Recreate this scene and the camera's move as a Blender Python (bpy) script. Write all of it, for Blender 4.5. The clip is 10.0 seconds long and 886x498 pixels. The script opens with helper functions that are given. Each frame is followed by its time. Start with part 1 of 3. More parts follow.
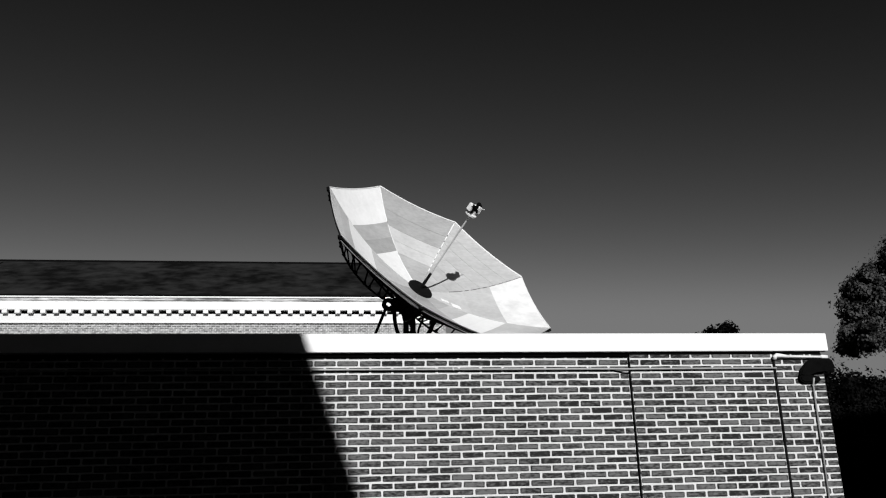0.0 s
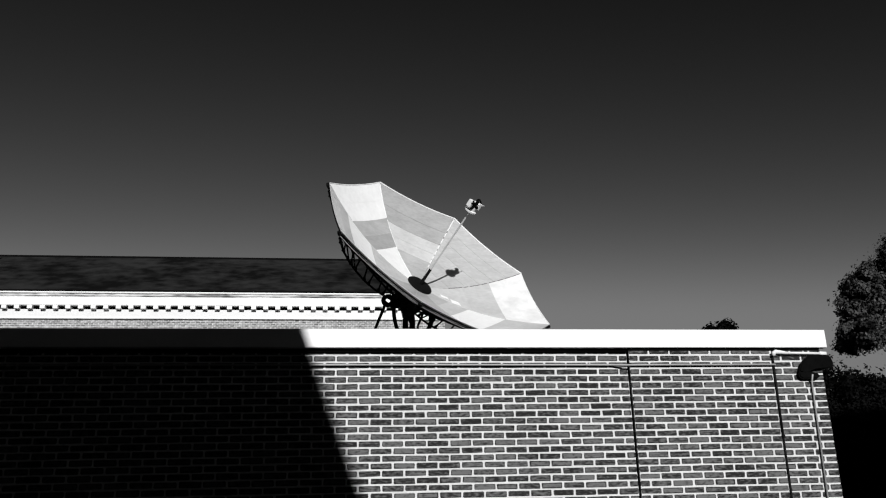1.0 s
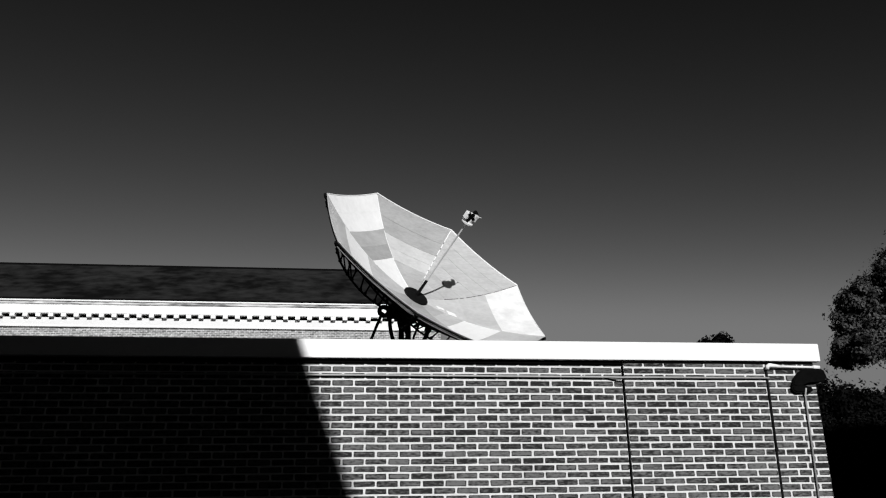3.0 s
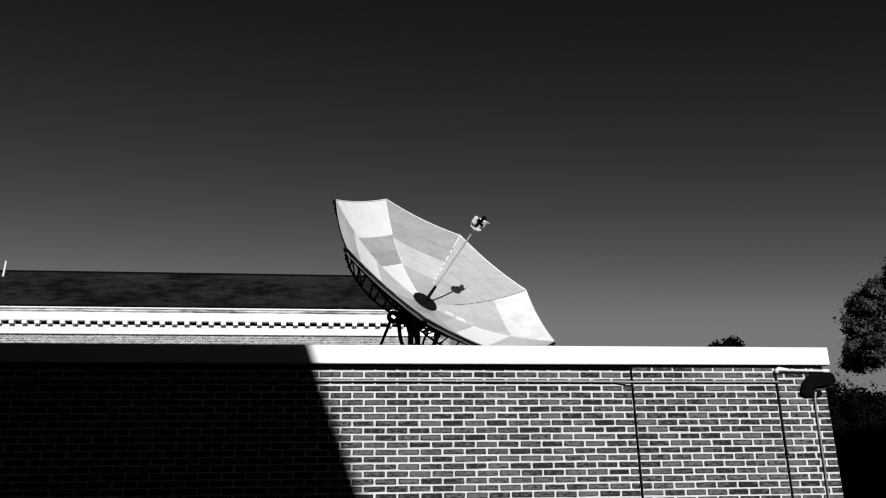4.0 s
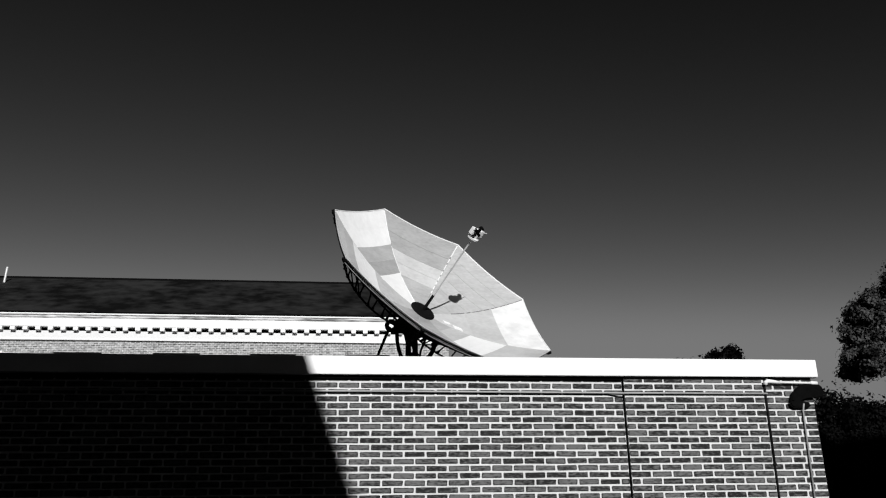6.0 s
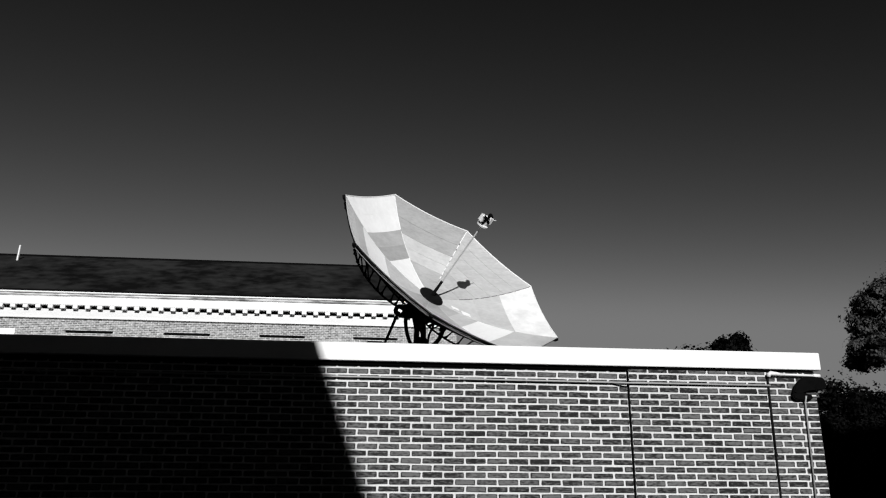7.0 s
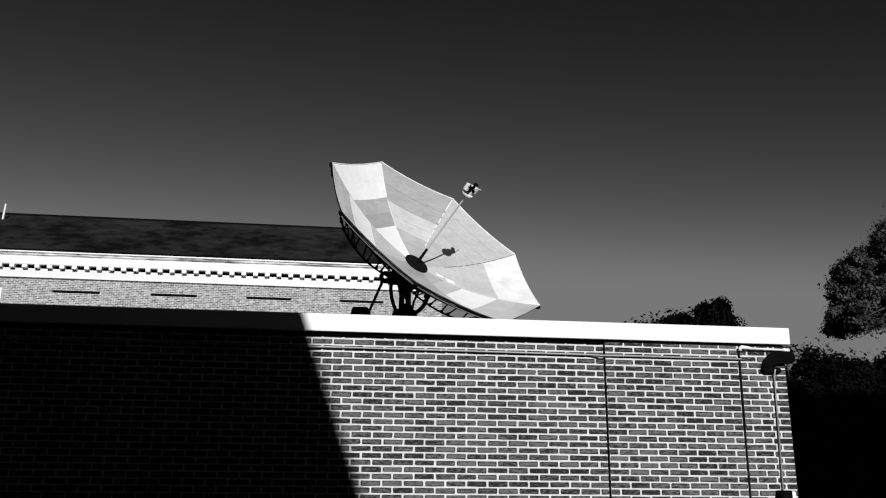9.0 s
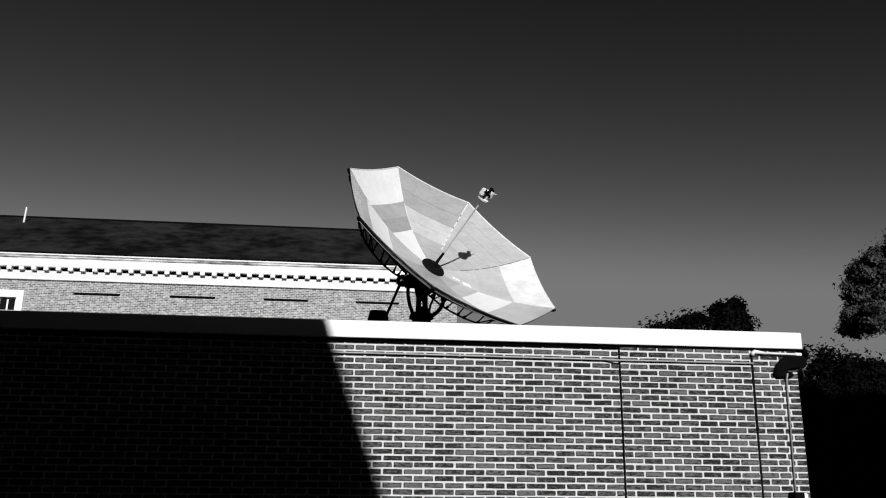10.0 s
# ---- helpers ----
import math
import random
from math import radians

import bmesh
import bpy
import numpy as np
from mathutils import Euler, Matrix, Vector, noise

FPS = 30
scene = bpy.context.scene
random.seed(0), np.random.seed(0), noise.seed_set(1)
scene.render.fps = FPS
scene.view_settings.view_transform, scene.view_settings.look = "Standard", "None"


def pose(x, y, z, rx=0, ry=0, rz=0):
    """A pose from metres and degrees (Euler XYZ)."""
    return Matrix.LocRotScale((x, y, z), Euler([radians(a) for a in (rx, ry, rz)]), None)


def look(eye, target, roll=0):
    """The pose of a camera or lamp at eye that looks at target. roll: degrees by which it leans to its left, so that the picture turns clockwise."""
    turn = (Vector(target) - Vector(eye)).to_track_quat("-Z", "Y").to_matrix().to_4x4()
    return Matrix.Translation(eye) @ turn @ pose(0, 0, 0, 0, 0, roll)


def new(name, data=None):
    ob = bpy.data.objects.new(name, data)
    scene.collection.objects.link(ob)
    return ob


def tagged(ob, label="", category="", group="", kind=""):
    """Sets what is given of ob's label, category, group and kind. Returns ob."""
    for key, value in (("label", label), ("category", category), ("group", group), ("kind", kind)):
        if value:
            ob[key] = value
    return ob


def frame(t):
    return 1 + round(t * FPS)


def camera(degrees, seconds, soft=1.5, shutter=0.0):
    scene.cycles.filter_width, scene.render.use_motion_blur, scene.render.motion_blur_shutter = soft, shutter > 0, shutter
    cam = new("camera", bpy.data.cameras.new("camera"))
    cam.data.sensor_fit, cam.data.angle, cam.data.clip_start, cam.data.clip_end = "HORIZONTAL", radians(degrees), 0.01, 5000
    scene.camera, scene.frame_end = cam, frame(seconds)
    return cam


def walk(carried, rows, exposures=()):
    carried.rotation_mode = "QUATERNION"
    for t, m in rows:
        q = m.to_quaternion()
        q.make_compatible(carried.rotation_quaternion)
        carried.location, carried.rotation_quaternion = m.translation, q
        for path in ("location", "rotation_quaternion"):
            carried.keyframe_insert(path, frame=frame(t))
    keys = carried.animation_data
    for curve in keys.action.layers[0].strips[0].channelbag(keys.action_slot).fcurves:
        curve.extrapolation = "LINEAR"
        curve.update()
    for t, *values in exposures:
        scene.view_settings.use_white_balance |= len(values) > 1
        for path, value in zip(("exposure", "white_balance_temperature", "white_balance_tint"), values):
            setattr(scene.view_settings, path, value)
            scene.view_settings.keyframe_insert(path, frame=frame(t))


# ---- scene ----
cam = camera(54.0, 10.0, soft=1.15)
PATH = [
    (0, (-2.8672, -8.2157, 1.6133), (-2.6250, -6.3342, 2.2467), -1.70),
    (0.5, (-2.8597, -8.2160, 1.6101), (-2.6161, -6.3340, 2.2416), -1.68),
    (1, (-2.8727, -8.2216, 1.5968), (-2.6289, -6.3381, 2.2237), -1.54),
    (1.5, (-2.8700, -8.2167, 1.5871), (-2.6220, -6.3350, 2.2178), -1.46),
    (2, (-2.8798, -8.2446, 1.5907), (-2.6277, -6.3662, 2.2296), -1.48),
    (2.5, (-2.8768, -8.2476, 1.5884), (-2.6188, -6.3733, 2.2369), -1.48),
    (2.7, (-2.8778, -8.2546, 1.5864), (-2.6200, -6.3808, 2.2364), -1.32),
    (3.8, (-2.8732, -8.2989, 1.5770), (-2.6413, -6.4231, 2.2311), -1.11),
    (4, (-2.8742, -8.3059, 1.5750), (-2.6444, -6.4329, 2.2378), -1.27),
    (4.5, (-2.8693, -8.3060, 1.5726), (-2.6250, -6.4409, 2.2522), -1.48),
    (5, (-2.8532, -8.3431, 1.5673), (-2.6059, -6.4808, 2.2532), -1.58),
    (5.2, (-2.8522, -8.3731, 1.5703), (-2.6089, -6.5094, 2.2539), -1.46),
    (6.3, (-2.8424, -8.5418, 1.5880), (-2.6289, -6.6684, 2.2551), -0.56),
    (6.5, (-2.8414, -8.5718, 1.5910), (-2.6349, -6.6945, 2.2490), -0.11),
    (7, (-2.8659, -8.6412, 1.6077), (-2.6567, -6.7573, 2.2456), -0.03),
    (7.5, (-2.9005, -8.6923, 1.6380), (-2.6822, -6.7990, 2.2444), -0.33),
    (8, (-2.8965, -8.7262, 1.6440), (-2.6604, -6.8352, 2.2511), -0.14),
    (8.5, (-2.8763, -8.8087, 1.6626), (-2.6350, -6.9121, 2.2496), 0.29),
    (9, (-2.8604, -8.9019, 1.6856), (-2.6183, -6.9944, 2.2359), 0.37),
    (9.5, (-2.8923, -9.0192, 1.7046), (-2.6562, -7.1085, 2.2462), 0.25),
    (10, (-2.9442, -9.1497, 1.7122), (-2.7330, -7.2377, 2.2597), 0.42),
]
walk(cam, [(t, look(eye, target, roll)) for t, eye, target, roll in PATH])

# ---- light ----
TO_SUN = Vector((0.08, -1.0, 0.345)).normalized()
SUN_ELEVATION = math.asin(TO_SUN.z)
SUN_ROTATION = math.atan2(TO_SUN.x, TO_SUN.y)

sun_data = bpy.data.lights.new("sun", "SUN")
sun_data.energy, sun_data.angle, sun_data.color = 4.2, radians(0.5), (1.0, 1.0, 1.0)
sun = new("sun", sun_data)
sun.matrix_world = look((0, 0, 40), Vector((0, 0, 40)) - TO_SUN)

world = bpy.data.worlds.new("sky")
scene.world = world
world.use_nodes = True
wn, wl = world.node_tree.nodes, world.node_tree.links
wn.clear()
sky = wn.new("ShaderNodeTexSky")
sky.sky_type, sky.sun_disc = "NISHITA", False
sky.sun_elevation, sky.sun_rotation = SUN_ELEVATION, SUN_ROTATION
sky.air_density, sky.dust_density, sky.ozone_density = 1.0, 0.0, 1.0
red = wn.new("ShaderNodeSeparateColor")
wl.new(sky.outputs["Color"], red.inputs["Color"])
# a deep red filter, in black and white: blue sky turns dark
gain = wn.new("ShaderNodeMath")
gain.operation = "MULTIPLY"
gain.inputs[1].default_value = 0.419
wl.new(red.outputs["Red"], gain.inputs[0])
deep = wn.new("ShaderNodeMath")
deep.operation = "POWER"
deep.inputs[1].default_value = 3.15
wl.new(gain.outputs[0], deep.inputs[0])
cap = wn.new("ShaderNodeMath")
cap.operation = "SMOOTH_MIN"
cap.inputs[1].default_value, cap.inputs[2].default_value = 1.85, 1.0
wl.new(deep.outputs[0], cap.inputs[0])
back = wn.new("ShaderNodeBackground")
back.inputs["Strength"].default_value = 0.1
wl.new(cap.outputs[0], back.inputs["Color"])
wout = wn.new("ShaderNodeOutputWorld")
wl.new(back.outputs[0], wout.inputs["Surface"])


# ---- materials ----
def material(name, low, high, grain=20.0, stain=1.5, rough=0.8, metal=0.0, bump=0.2, stretch=(1, 1, 1), island=0.0, random_object=0.0, bump_size=0.01, gloss=0.5, spread=0.22, fine_share=0.45):
    """A grey surface between two tones: fine grain, large stains, relief, and variation from piece to piece."""
    m = bpy.data.materials.new(name)
    m.use_nodes = True
    n, l = m.node_tree.nodes, m.node_tree.links
    bsdf = n["Principled BSDF"]
    bsdf.inputs["Roughness"].default_value, bsdf.inputs["Metallic"].default_value = rough, metal
    bsdf.inputs["Specular IOR Level"].default_value = gloss
    where = n.new("ShaderNodeNewGeometry")
    mapped = n.new("ShaderNodeMapping")
    mapped.inputs["Scale"].default_value = stretch
    l.new(where.outputs["Position"], mapped.inputs["Vector"])
    fine, wide = n.new("ShaderNodeTexNoise"), n.new("ShaderNodeTexNoise")
    fine.inputs["Scale"].default_value, fine.inputs["Detail"].default_value = grain, 6.0
    wide.inputs["Scale"].default_value, wide.inputs["Detail"].default_value = stain, 4.0
    l.new(mapped.outputs[0], fine.inputs["Vector"])
    l.new(mapped.outputs[0], wide.inputs["Vector"])
    mix = n.new("ShaderNodeMath")
    mix.operation = "MULTIPLY_ADD"
    mix.inputs[1].default_value = fine_share
    l.new(fine.outputs["Fac"], mix.inputs[0])
    half = n.new("ShaderNodeMath")
    half.operation = "MULTIPLY"
    half.inputs[1].default_value = 1 - fine_share
    l.new(wide.outputs["Fac"], half.inputs[0])
    l.new(half.outputs[0], mix.inputs[2])
    value = mix.outputs[0]
    for amount, node, socket in ((island, "ShaderNodeNewGeometry", "Random Per Island"), (random_object, "ShaderNodeObjectInfo", "Random")):
        if amount:
            source, piece = n.new(node), n.new("ShaderNodeMath")
            piece.operation = "MULTIPLY_ADD"
            piece.inputs[1].default_value = amount
            l.new(source.outputs[socket], piece.inputs[0])
            shift = n.new("ShaderNodeMath")
            shift.operation = "SUBTRACT"
            shift.inputs[1].default_value = amount / 2
            l.new(value, shift.inputs[0])
            l.new(shift.outputs[0], piece.inputs[2])
            value = piece.outputs[0]
    ramp = n.new("ShaderNodeMapRange")
    ramp.inputs["From Min"].default_value, ramp.inputs["From Max"].default_value = 0.5 - spread, 0.5 + spread
    ramp.inputs["To Min"].default_value, ramp.inputs["To Max"].default_value = low, high
    l.new(value, ramp.inputs["Value"])
    l.new(ramp.outputs[0], bsdf.inputs["Base Color"])
    if bump:
        relief = n.new("ShaderNodeBump")
        relief.inputs["Strength"].default_value, relief.inputs["Distance"].default_value = bump, bump_size
        l.new(fine.outputs["Fac"], relief.inputs["Height"])
        l.new(relief.outputs[0], bsdf.inputs["Normal"])
    return m


BRICK_LOOK = dict(grain=26, stain=2.2, rough=0.92, bump=0.7, bump_size=0.008, stretch=(0.8, 1, 2.0), gloss=0.2, spread=0.095, fine_share=0.72)
BRICK = material("dark_brick", 0.018, 0.132, island=0.22, **BRICK_LOOK)
BRICK_PIECE = material("dark_brick_piece", 0.018, 0.132, random_object=0.22, **BRICK_LOOK)
# dark outline painted into the brick edges, imitating a sharpening halo
BRICK_EDGE = material("brick_edge_halo", 0.010, 0.075, island=0.0, **BRICK_LOOK)
MORTAR = material("light_mortar", 0.48, 0.76, 45, 2.5, 0.95, bump=0.4, bump_size=0.004)
# black for the control joint's sealant and the coping's painted shade
SEALANT_AND_SHADE = material("black_sealant_and_shade", 0.0008, 0.003, 40, 3, 0.9, gloss=0.02)
# near-black colour standing in for shade between the dentils
GAP_SHADE = material("dentil_gap_shade", 0.006, 0.02, 10, 1, 0.8, gloss=0.1)
COPING = material("white_coping", 0.80, 0.90, 12, 0.7, 0.45, bump=0.03)
ROOFING = material("roof_membrane", 0.03, 0.06, 8, 0.6, 0.9)
CONDUIT = material("grey_conduit", 0.28, 0.42, 30, 3, 0.5)
CONDUIT_DARK = material("dark_conduit", 0.004, 0.014, 30, 3, 0.8, gloss=0.1)
WHITE_PAINT = material("white_paint", 0.74, 0.88, 25, 1.2, 0.5, bump=0.05)
BLACK_METAL_AND_SHADE = material("black_metal_and_shade", 0.002, 0.006, 30, 3, 0.9, gloss=0.03)
STEEL_DARK = material("dark_steel", 0.002, 0.009, 20, 3, 0.8, gloss=0.06)
# dish panel tones: how strongly each panel reflects light is put into colour
PANEL_LIT = material("lit_dish_panel", 0.87, 0.97, 11, 1.8, 0.28, bump=0.05, random_object=0.10, spread=0.14, fine_share=0.45)
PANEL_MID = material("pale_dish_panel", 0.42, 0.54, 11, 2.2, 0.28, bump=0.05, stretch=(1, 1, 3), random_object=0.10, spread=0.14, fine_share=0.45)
PANEL_DIM = material("dim_dish_panel", 0.31, 0.43, 11, 1.6, 0.28, bump=0.05, stretch=(1, 1, 3), random_object=0.10, spread=0.14, fine_share=0.45)
RIM = material("dish_rim", 0.78, 0.92, 30, 2, 0.4)
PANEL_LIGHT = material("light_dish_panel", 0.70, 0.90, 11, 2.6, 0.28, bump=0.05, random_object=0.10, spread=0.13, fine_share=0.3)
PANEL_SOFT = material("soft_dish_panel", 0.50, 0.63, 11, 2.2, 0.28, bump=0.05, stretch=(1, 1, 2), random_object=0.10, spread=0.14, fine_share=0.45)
PIPE_GREY = material("dull_pipe", 0.12, 0.24, 30, 3, 0.7, gloss=0.2)
SEAM_DARK = material("dark_seam", 0.06, 0.16, 30, 3, 0.8, gloss=0.1)
SHINGLE = material("asphalt_shingle", 0.000, 0.022, 2.6, 0.55, 0.95, bump=0.4, bump_size=0.03, stretch=(0.75, 0.6, 0.6), gloss=0.15, spread=0.10, fine_share=0.5)
GUTTER = material("gutter_paint", 0.10, 0.72, 5, 1.6, 0.6, stretch=(0.5, 1, 4), spread=0.10, fine_share=0.6)
BARK = material("bark", 0.03, 0.07, 14, 2, 0.95, bump=0.6, bump_size=0.03)
# blotchy tone stands in for lit and shaded clumps of leaves
LEAF = material("leaf", 0.003, 0.100, 2.0, 0.9, 0.8, bump=0, island=0.07, gloss=0.1, spread=0.10, fine_share=0.65)
# near-black: the foliage's shade and dapples are put into its colour
LEAF_SHADED = material("shaded_leaf", 0.0, 0.009, 1.3, 0.7, 0.95, bump=0, island=0.05, gloss=0.02, spread=0.085, fine_share=0.6)
ASPHALT = material("asphalt", 0.018, 0.034, 30, 0.3, 0.95)
# very dark, so that the unseen blocks return little light
BLOCK_DARK = material("light_block_dark", 0.02, 0.04, 8, 0.5, 0.95)

GLASS = bpy.data.materials.new("window_glass")
GLASS.use_nodes = True
g = GLASS.node_tree.nodes["Principled BSDF"]
g.inputs["Base Color"].default_value, g.inputs["Roughness"].default_value, g.inputs["IOR"].default_value = (0.01, 0.01, 0.01, 1), 0.06, 1.45

# far brickwork, laid in running bond
FAR_BRICK = bpy.data.materials.new("far_brickwork")
FAR_BRICK.use_nodes = True
fn, fl = FAR_BRICK.node_tree.nodes, FAR_BRICK.node_tree.links
fb = fn["Principled BSDF"]
fb.inputs["Roughness"].default_value = 0.92
fc, fm = fn.new("ShaderNodeTexCoord"), fn.new("ShaderNodeMapping")
fm.inputs["Rotation"].default_value = (radians(-90), 0, 0)
fl.new(fc.outputs["Object"], fm.inputs["Vector"])
ft = fn.new("ShaderNodeTexBrick")
ft.inputs["Scale"].default_value = 1.0
ft.inputs["Brick Width"].default_value, ft.inputs["Row Height"].default_value = 0.16, 0.060
ft.inputs["Mortar Size"].default_value, ft.inputs["Mortar Smooth"].default_value = 0.009, 0.2
ft.inputs["Color1"].default_value, ft.inputs["Color2"].default_value = (0.11, 0.11, 0.11, 1), (0.34, 0.34, 0.34, 1)
ft.inputs["Mortar"].default_value = (0.56, 0.56, 0.56, 1)
fl.new(fm.outputs[0], ft.inputs["Vector"])
fx = fn.new("ShaderNodeTexNoise")
fx.inputs["Scale"].default_value, fx.inputs["Detail"].default_value = 9.0, 8.0
fl.new(fc.outputs["Object"], fx.inputs["Vector"])
fr = fn.new("ShaderNodeMapRange")
fr.inputs["From Min"].default_value, fr.inputs["From Max"].default_value = 0.3, 0.7
fr.inputs["To Min"].default_value, fr.inputs["To Max"].default_value = 0.55, 1.35
fl.new(fx.outputs["Fac"], fr.inputs["Value"])
fv = fn.new("ShaderNodeVectorMath")
fv.operation = "SCALE"
fl.new(ft.outputs["Color"], fv.inputs[0])
fl.new(fr.outputs[0], fv.inputs["Scale"])
fl.new(fv.outputs[0], fb.inputs["Base Color"])


# ---- mesh helpers ----
def part(name, bm, mat, parent=None, label="", smooth=False):
    """Links a bmesh as one mesh object, under a thing or a part of it."""
    me = bpy.data.meshes.new(name)
    bmesh.ops.recalc_face_normals(bm, faces=bm.faces)
    bm.to_mesh(me)
    bm.free()
    me.materials.append(mat)
    if smooth:
        for p in me.polygons:
            p.use_smooth = True
    ob = new(name, me)
    if parent is not None:
        ob.parent = parent
        ob.matrix_parent_inverse = parent.matrix_world.inverted()
    if label:
        ob["label"] = label
    return ob


def empty(name, place=(0, 0, 0)):
    ob = new(name)
    ob.location = place
    ob.matrix_world = Matrix.Translation(place)
    return ob


def add_box(bm, lo, hi, bevel=0.0, m=None):
    """A box between two corners, with its edges bevelled."""
    lo, hi = Vector(lo), Vector(hi)
    made = bmesh.ops.create_cube(bm, size=1.0)["verts"]
    for v in made:
        v.co = Vector(((lo[i] + hi[i]) / 2 + v.co[i] * (hi[i] - lo[i]) for i in range(3)))
    if bevel:
        edges = list({e for v in made for e in v.link_edges})
        made = bmesh.ops.bevel(bm, geom=edges, offset=bevel, segments=2, affect="EDGES")["verts"]
    if m is not None:
        bmesh.ops.transform(bm, matrix=m, verts=list({v for v in made}))
    return bm


def box(lo, hi, bevel=0.0, m=None):
    return add_box(bmesh.new(), lo, hi, bevel, m)


def add_tube(bm, points, radii, sides=10, caps=True):
    """A tube along points, with a radius for each."""
    points = [Vector(p) for p in points]
    radii = radii if isinstance(radii, (list, tuple)) else [radii] * len(points)
    rings, side = [], None
    for i, p in enumerate(points):
        d = (points[min(i + 1, len(points) - 1)] - points[max(i - 1, 0)]).normalized()
        if side is None:
            side = d.orthogonal().normalized()
        side = (side - d * side.dot(d)).normalized()
        up = d.cross(side)
        rings.append([bm.verts.new(p + radii[i] * (side * math.cos(a) + up * math.sin(a))) for a in (2 * math.pi * k / sides for k in range(sides))])
    for a, b in zip(rings, rings[1:]):
        for k in range(sides):
            bm.faces.new((a[k], a[(k + 1) % sides], b[(k + 1) % sides], b[k]))
    if caps:
        bm.faces.new(rings[0][::-1])
        bm.faces.new(rings[-1])
    return bm


def tube(points, radii, sides=10):
    return add_tube(bmesh.new(), points, radii, sides)


# ---- ground, and the unseen blocks added behind the camera to hold off light ----
ground = part("ground", box((-900, -900, -0.4), (900, 900, 0.0)), ASPHALT)
tagged(ground, "flat dark asphalt ground round the buildings", "ground", kind="structure")


def light_block(name, corners, top, label):
    bm = bmesh.new()
    low = [bm.verts.new((x, y, 0.0)) for x, y in corners]
    high = [bm.verts.new((x, y, top)) for x, y in corners]
    count = len(corners)
    for i in range(count):
        bm.faces.new((low[i], low[(i + 1) % count], high[(i + 1) % count], high[i]))
    bm.faces.new(high)
    bm.faces.new(low[::-1])
    tagged(part(name, bm, BLOCK_DARK), label, "building", kind="structure")


# an assumed, unseen block: its flat roof's edge is laid to throw the slanting shadow on the brick wall
def shadow_edge(y, z):
    return -3.075 - 0.2097 * y - 0.376 * (z - 3.22)


light_block("light_block_south", [(shadow_edge(-11.6, 8.0), -11.6), (-30, -11.6), (-30, -27), (shadow_edge(-27, 8.0), -27)], 8.0, "unseen dark block added to cast the slanting shadow")
# unseen block added to shade the low trees and cut sky light
light_block("light_block_southeast", [(4.7, -14), (4.7, -26), (60, -26), (60, -14)], 16.5, "tall unseen dark block added to hold off light")

# unseen blocks added to darken the shadow: less sky light and ground bounce
light_block("light_block_southwest", [(-3.1, -12), (-40, -12), (-40, -30), (-3.1, -30)], 18.5, "tall unseen dark block added to hold off light")
light_block("light_block_south_far", [(-40, -33), (-40, -45), (70, -45), (70, -33)], 12.8, "long unseen dark block added to hold off sky light")

# ---- the low brick building ----
BRICK_L, COURSE = 0.2127, 0.0667
ROW_A, JOINT_N = 3.22, 13.45
WALL_R = 2.010
# the bay east of the control joint stands a little proud of the rest
PROUD, STEP_X = 0.045, 0.005

wall_front = part("wall_front", add_box(box((-16, 0.0035, 0), (STEP_X, 0.30, 3.42)), (STEP_X, 0.0035 - PROUD, 0), (WALL_R - 0.004, 0.30, 3.42)), MORTAR)
tagged(wall_front, "low dark brick wall with wide pale mortar joints", "wall", kind="structure")
wall_east = part("wall_east", box((WALL_R - 0.30, 0.30, 0), (WALL_R - 0.004, 16, 3.42)), MORTAR)
tagged(wall_east, "side wall of the low brick building", "wall", kind="structure")
wall_back = part("wall_back", box((-16, 16, 0), (WALL_R - 0.004, 16.3, 3.42)), MORTAR)
tagged(wall_back, "back wall of the low brick building", "wall", kind="structure")
roof_deck = part("roof_deck", box((-16, 0.30, 3.10), (WALL_R - 0.30, 16, 3.25)), ROOFING)
tagged(roof_deck, "flat grey membrane roof behind a white coping", "roof", kind="structure")

bm = bmesh.new()
profile = [(-0.084, 3.312), (-0.088, 3.319), (-0.088, 3.483), (-0.080, 3.493), (0.30, 3.512), (0.33, 3.500), (0.33, 3.34), (0.315, 3.34), (0.315, 3.422), (-0.001, 3.422), (-0.001, 3.314)]
rings = [[bm.verts.new((x, y, z)) for y, z in profile] for x in (-16.0, 2.070)]
for i in range(len(profile)):
    j = (i + 1) % len(profile)
    bm.faces.new((rings[0][i], rings[0][j], rings[1][j], rings[1][i]))
bm.faces.new(rings[0][::-1])
bm.faces.new(rings[1])
coping = part("parapet_coping", bm, COPING)
tagged(coping, "white painted metal coping along the top of the brick wall", "trim", kind="structure")

# dark strip added to deepen the shadow that the coping throws
under = part("coping_shade", add_box(box((-16, -0.030, 3.277), (-0.0075, 0.0, 3.311), 0.004), (STEP_X, -0.056, 3.288), (WALL_R - 0.01, -0.03, 3.311), 0.004), SEALANT_AND_SHADE)
tagged(under, "dark strip painted as the shade under the white coping", "trim", kind="structure")

sealant = part("control_joint", box((-0.0065, -0.012, 0.0), (STEP_X - 0.0004, 0.01, 3.29)), SEALANT_AND_SHADE)
tagged(sealant, "black sealed control joint running down the brick wall", "trim", kind="structure")

# ---- conduits and the lamp at the corner ----
run = tagged(empty("wall_conduit", (-3, -0.03, 3.165)), "thin grey conduit fixed along the top of the wall", "conduit")
part("pipe", tube([(-15.5, -0.030, 3.158), (-8, -0.030, 3.160), (-2.3, -0.030, 3.156), (-0.16, -0.032, 3.149), (-0.04, -0.073, 3.139), (0.3, -0.073, 3.141), (1.50, -0.073, 3.141)], 0.0092, 10), CONDUIT, run, smooth=True)
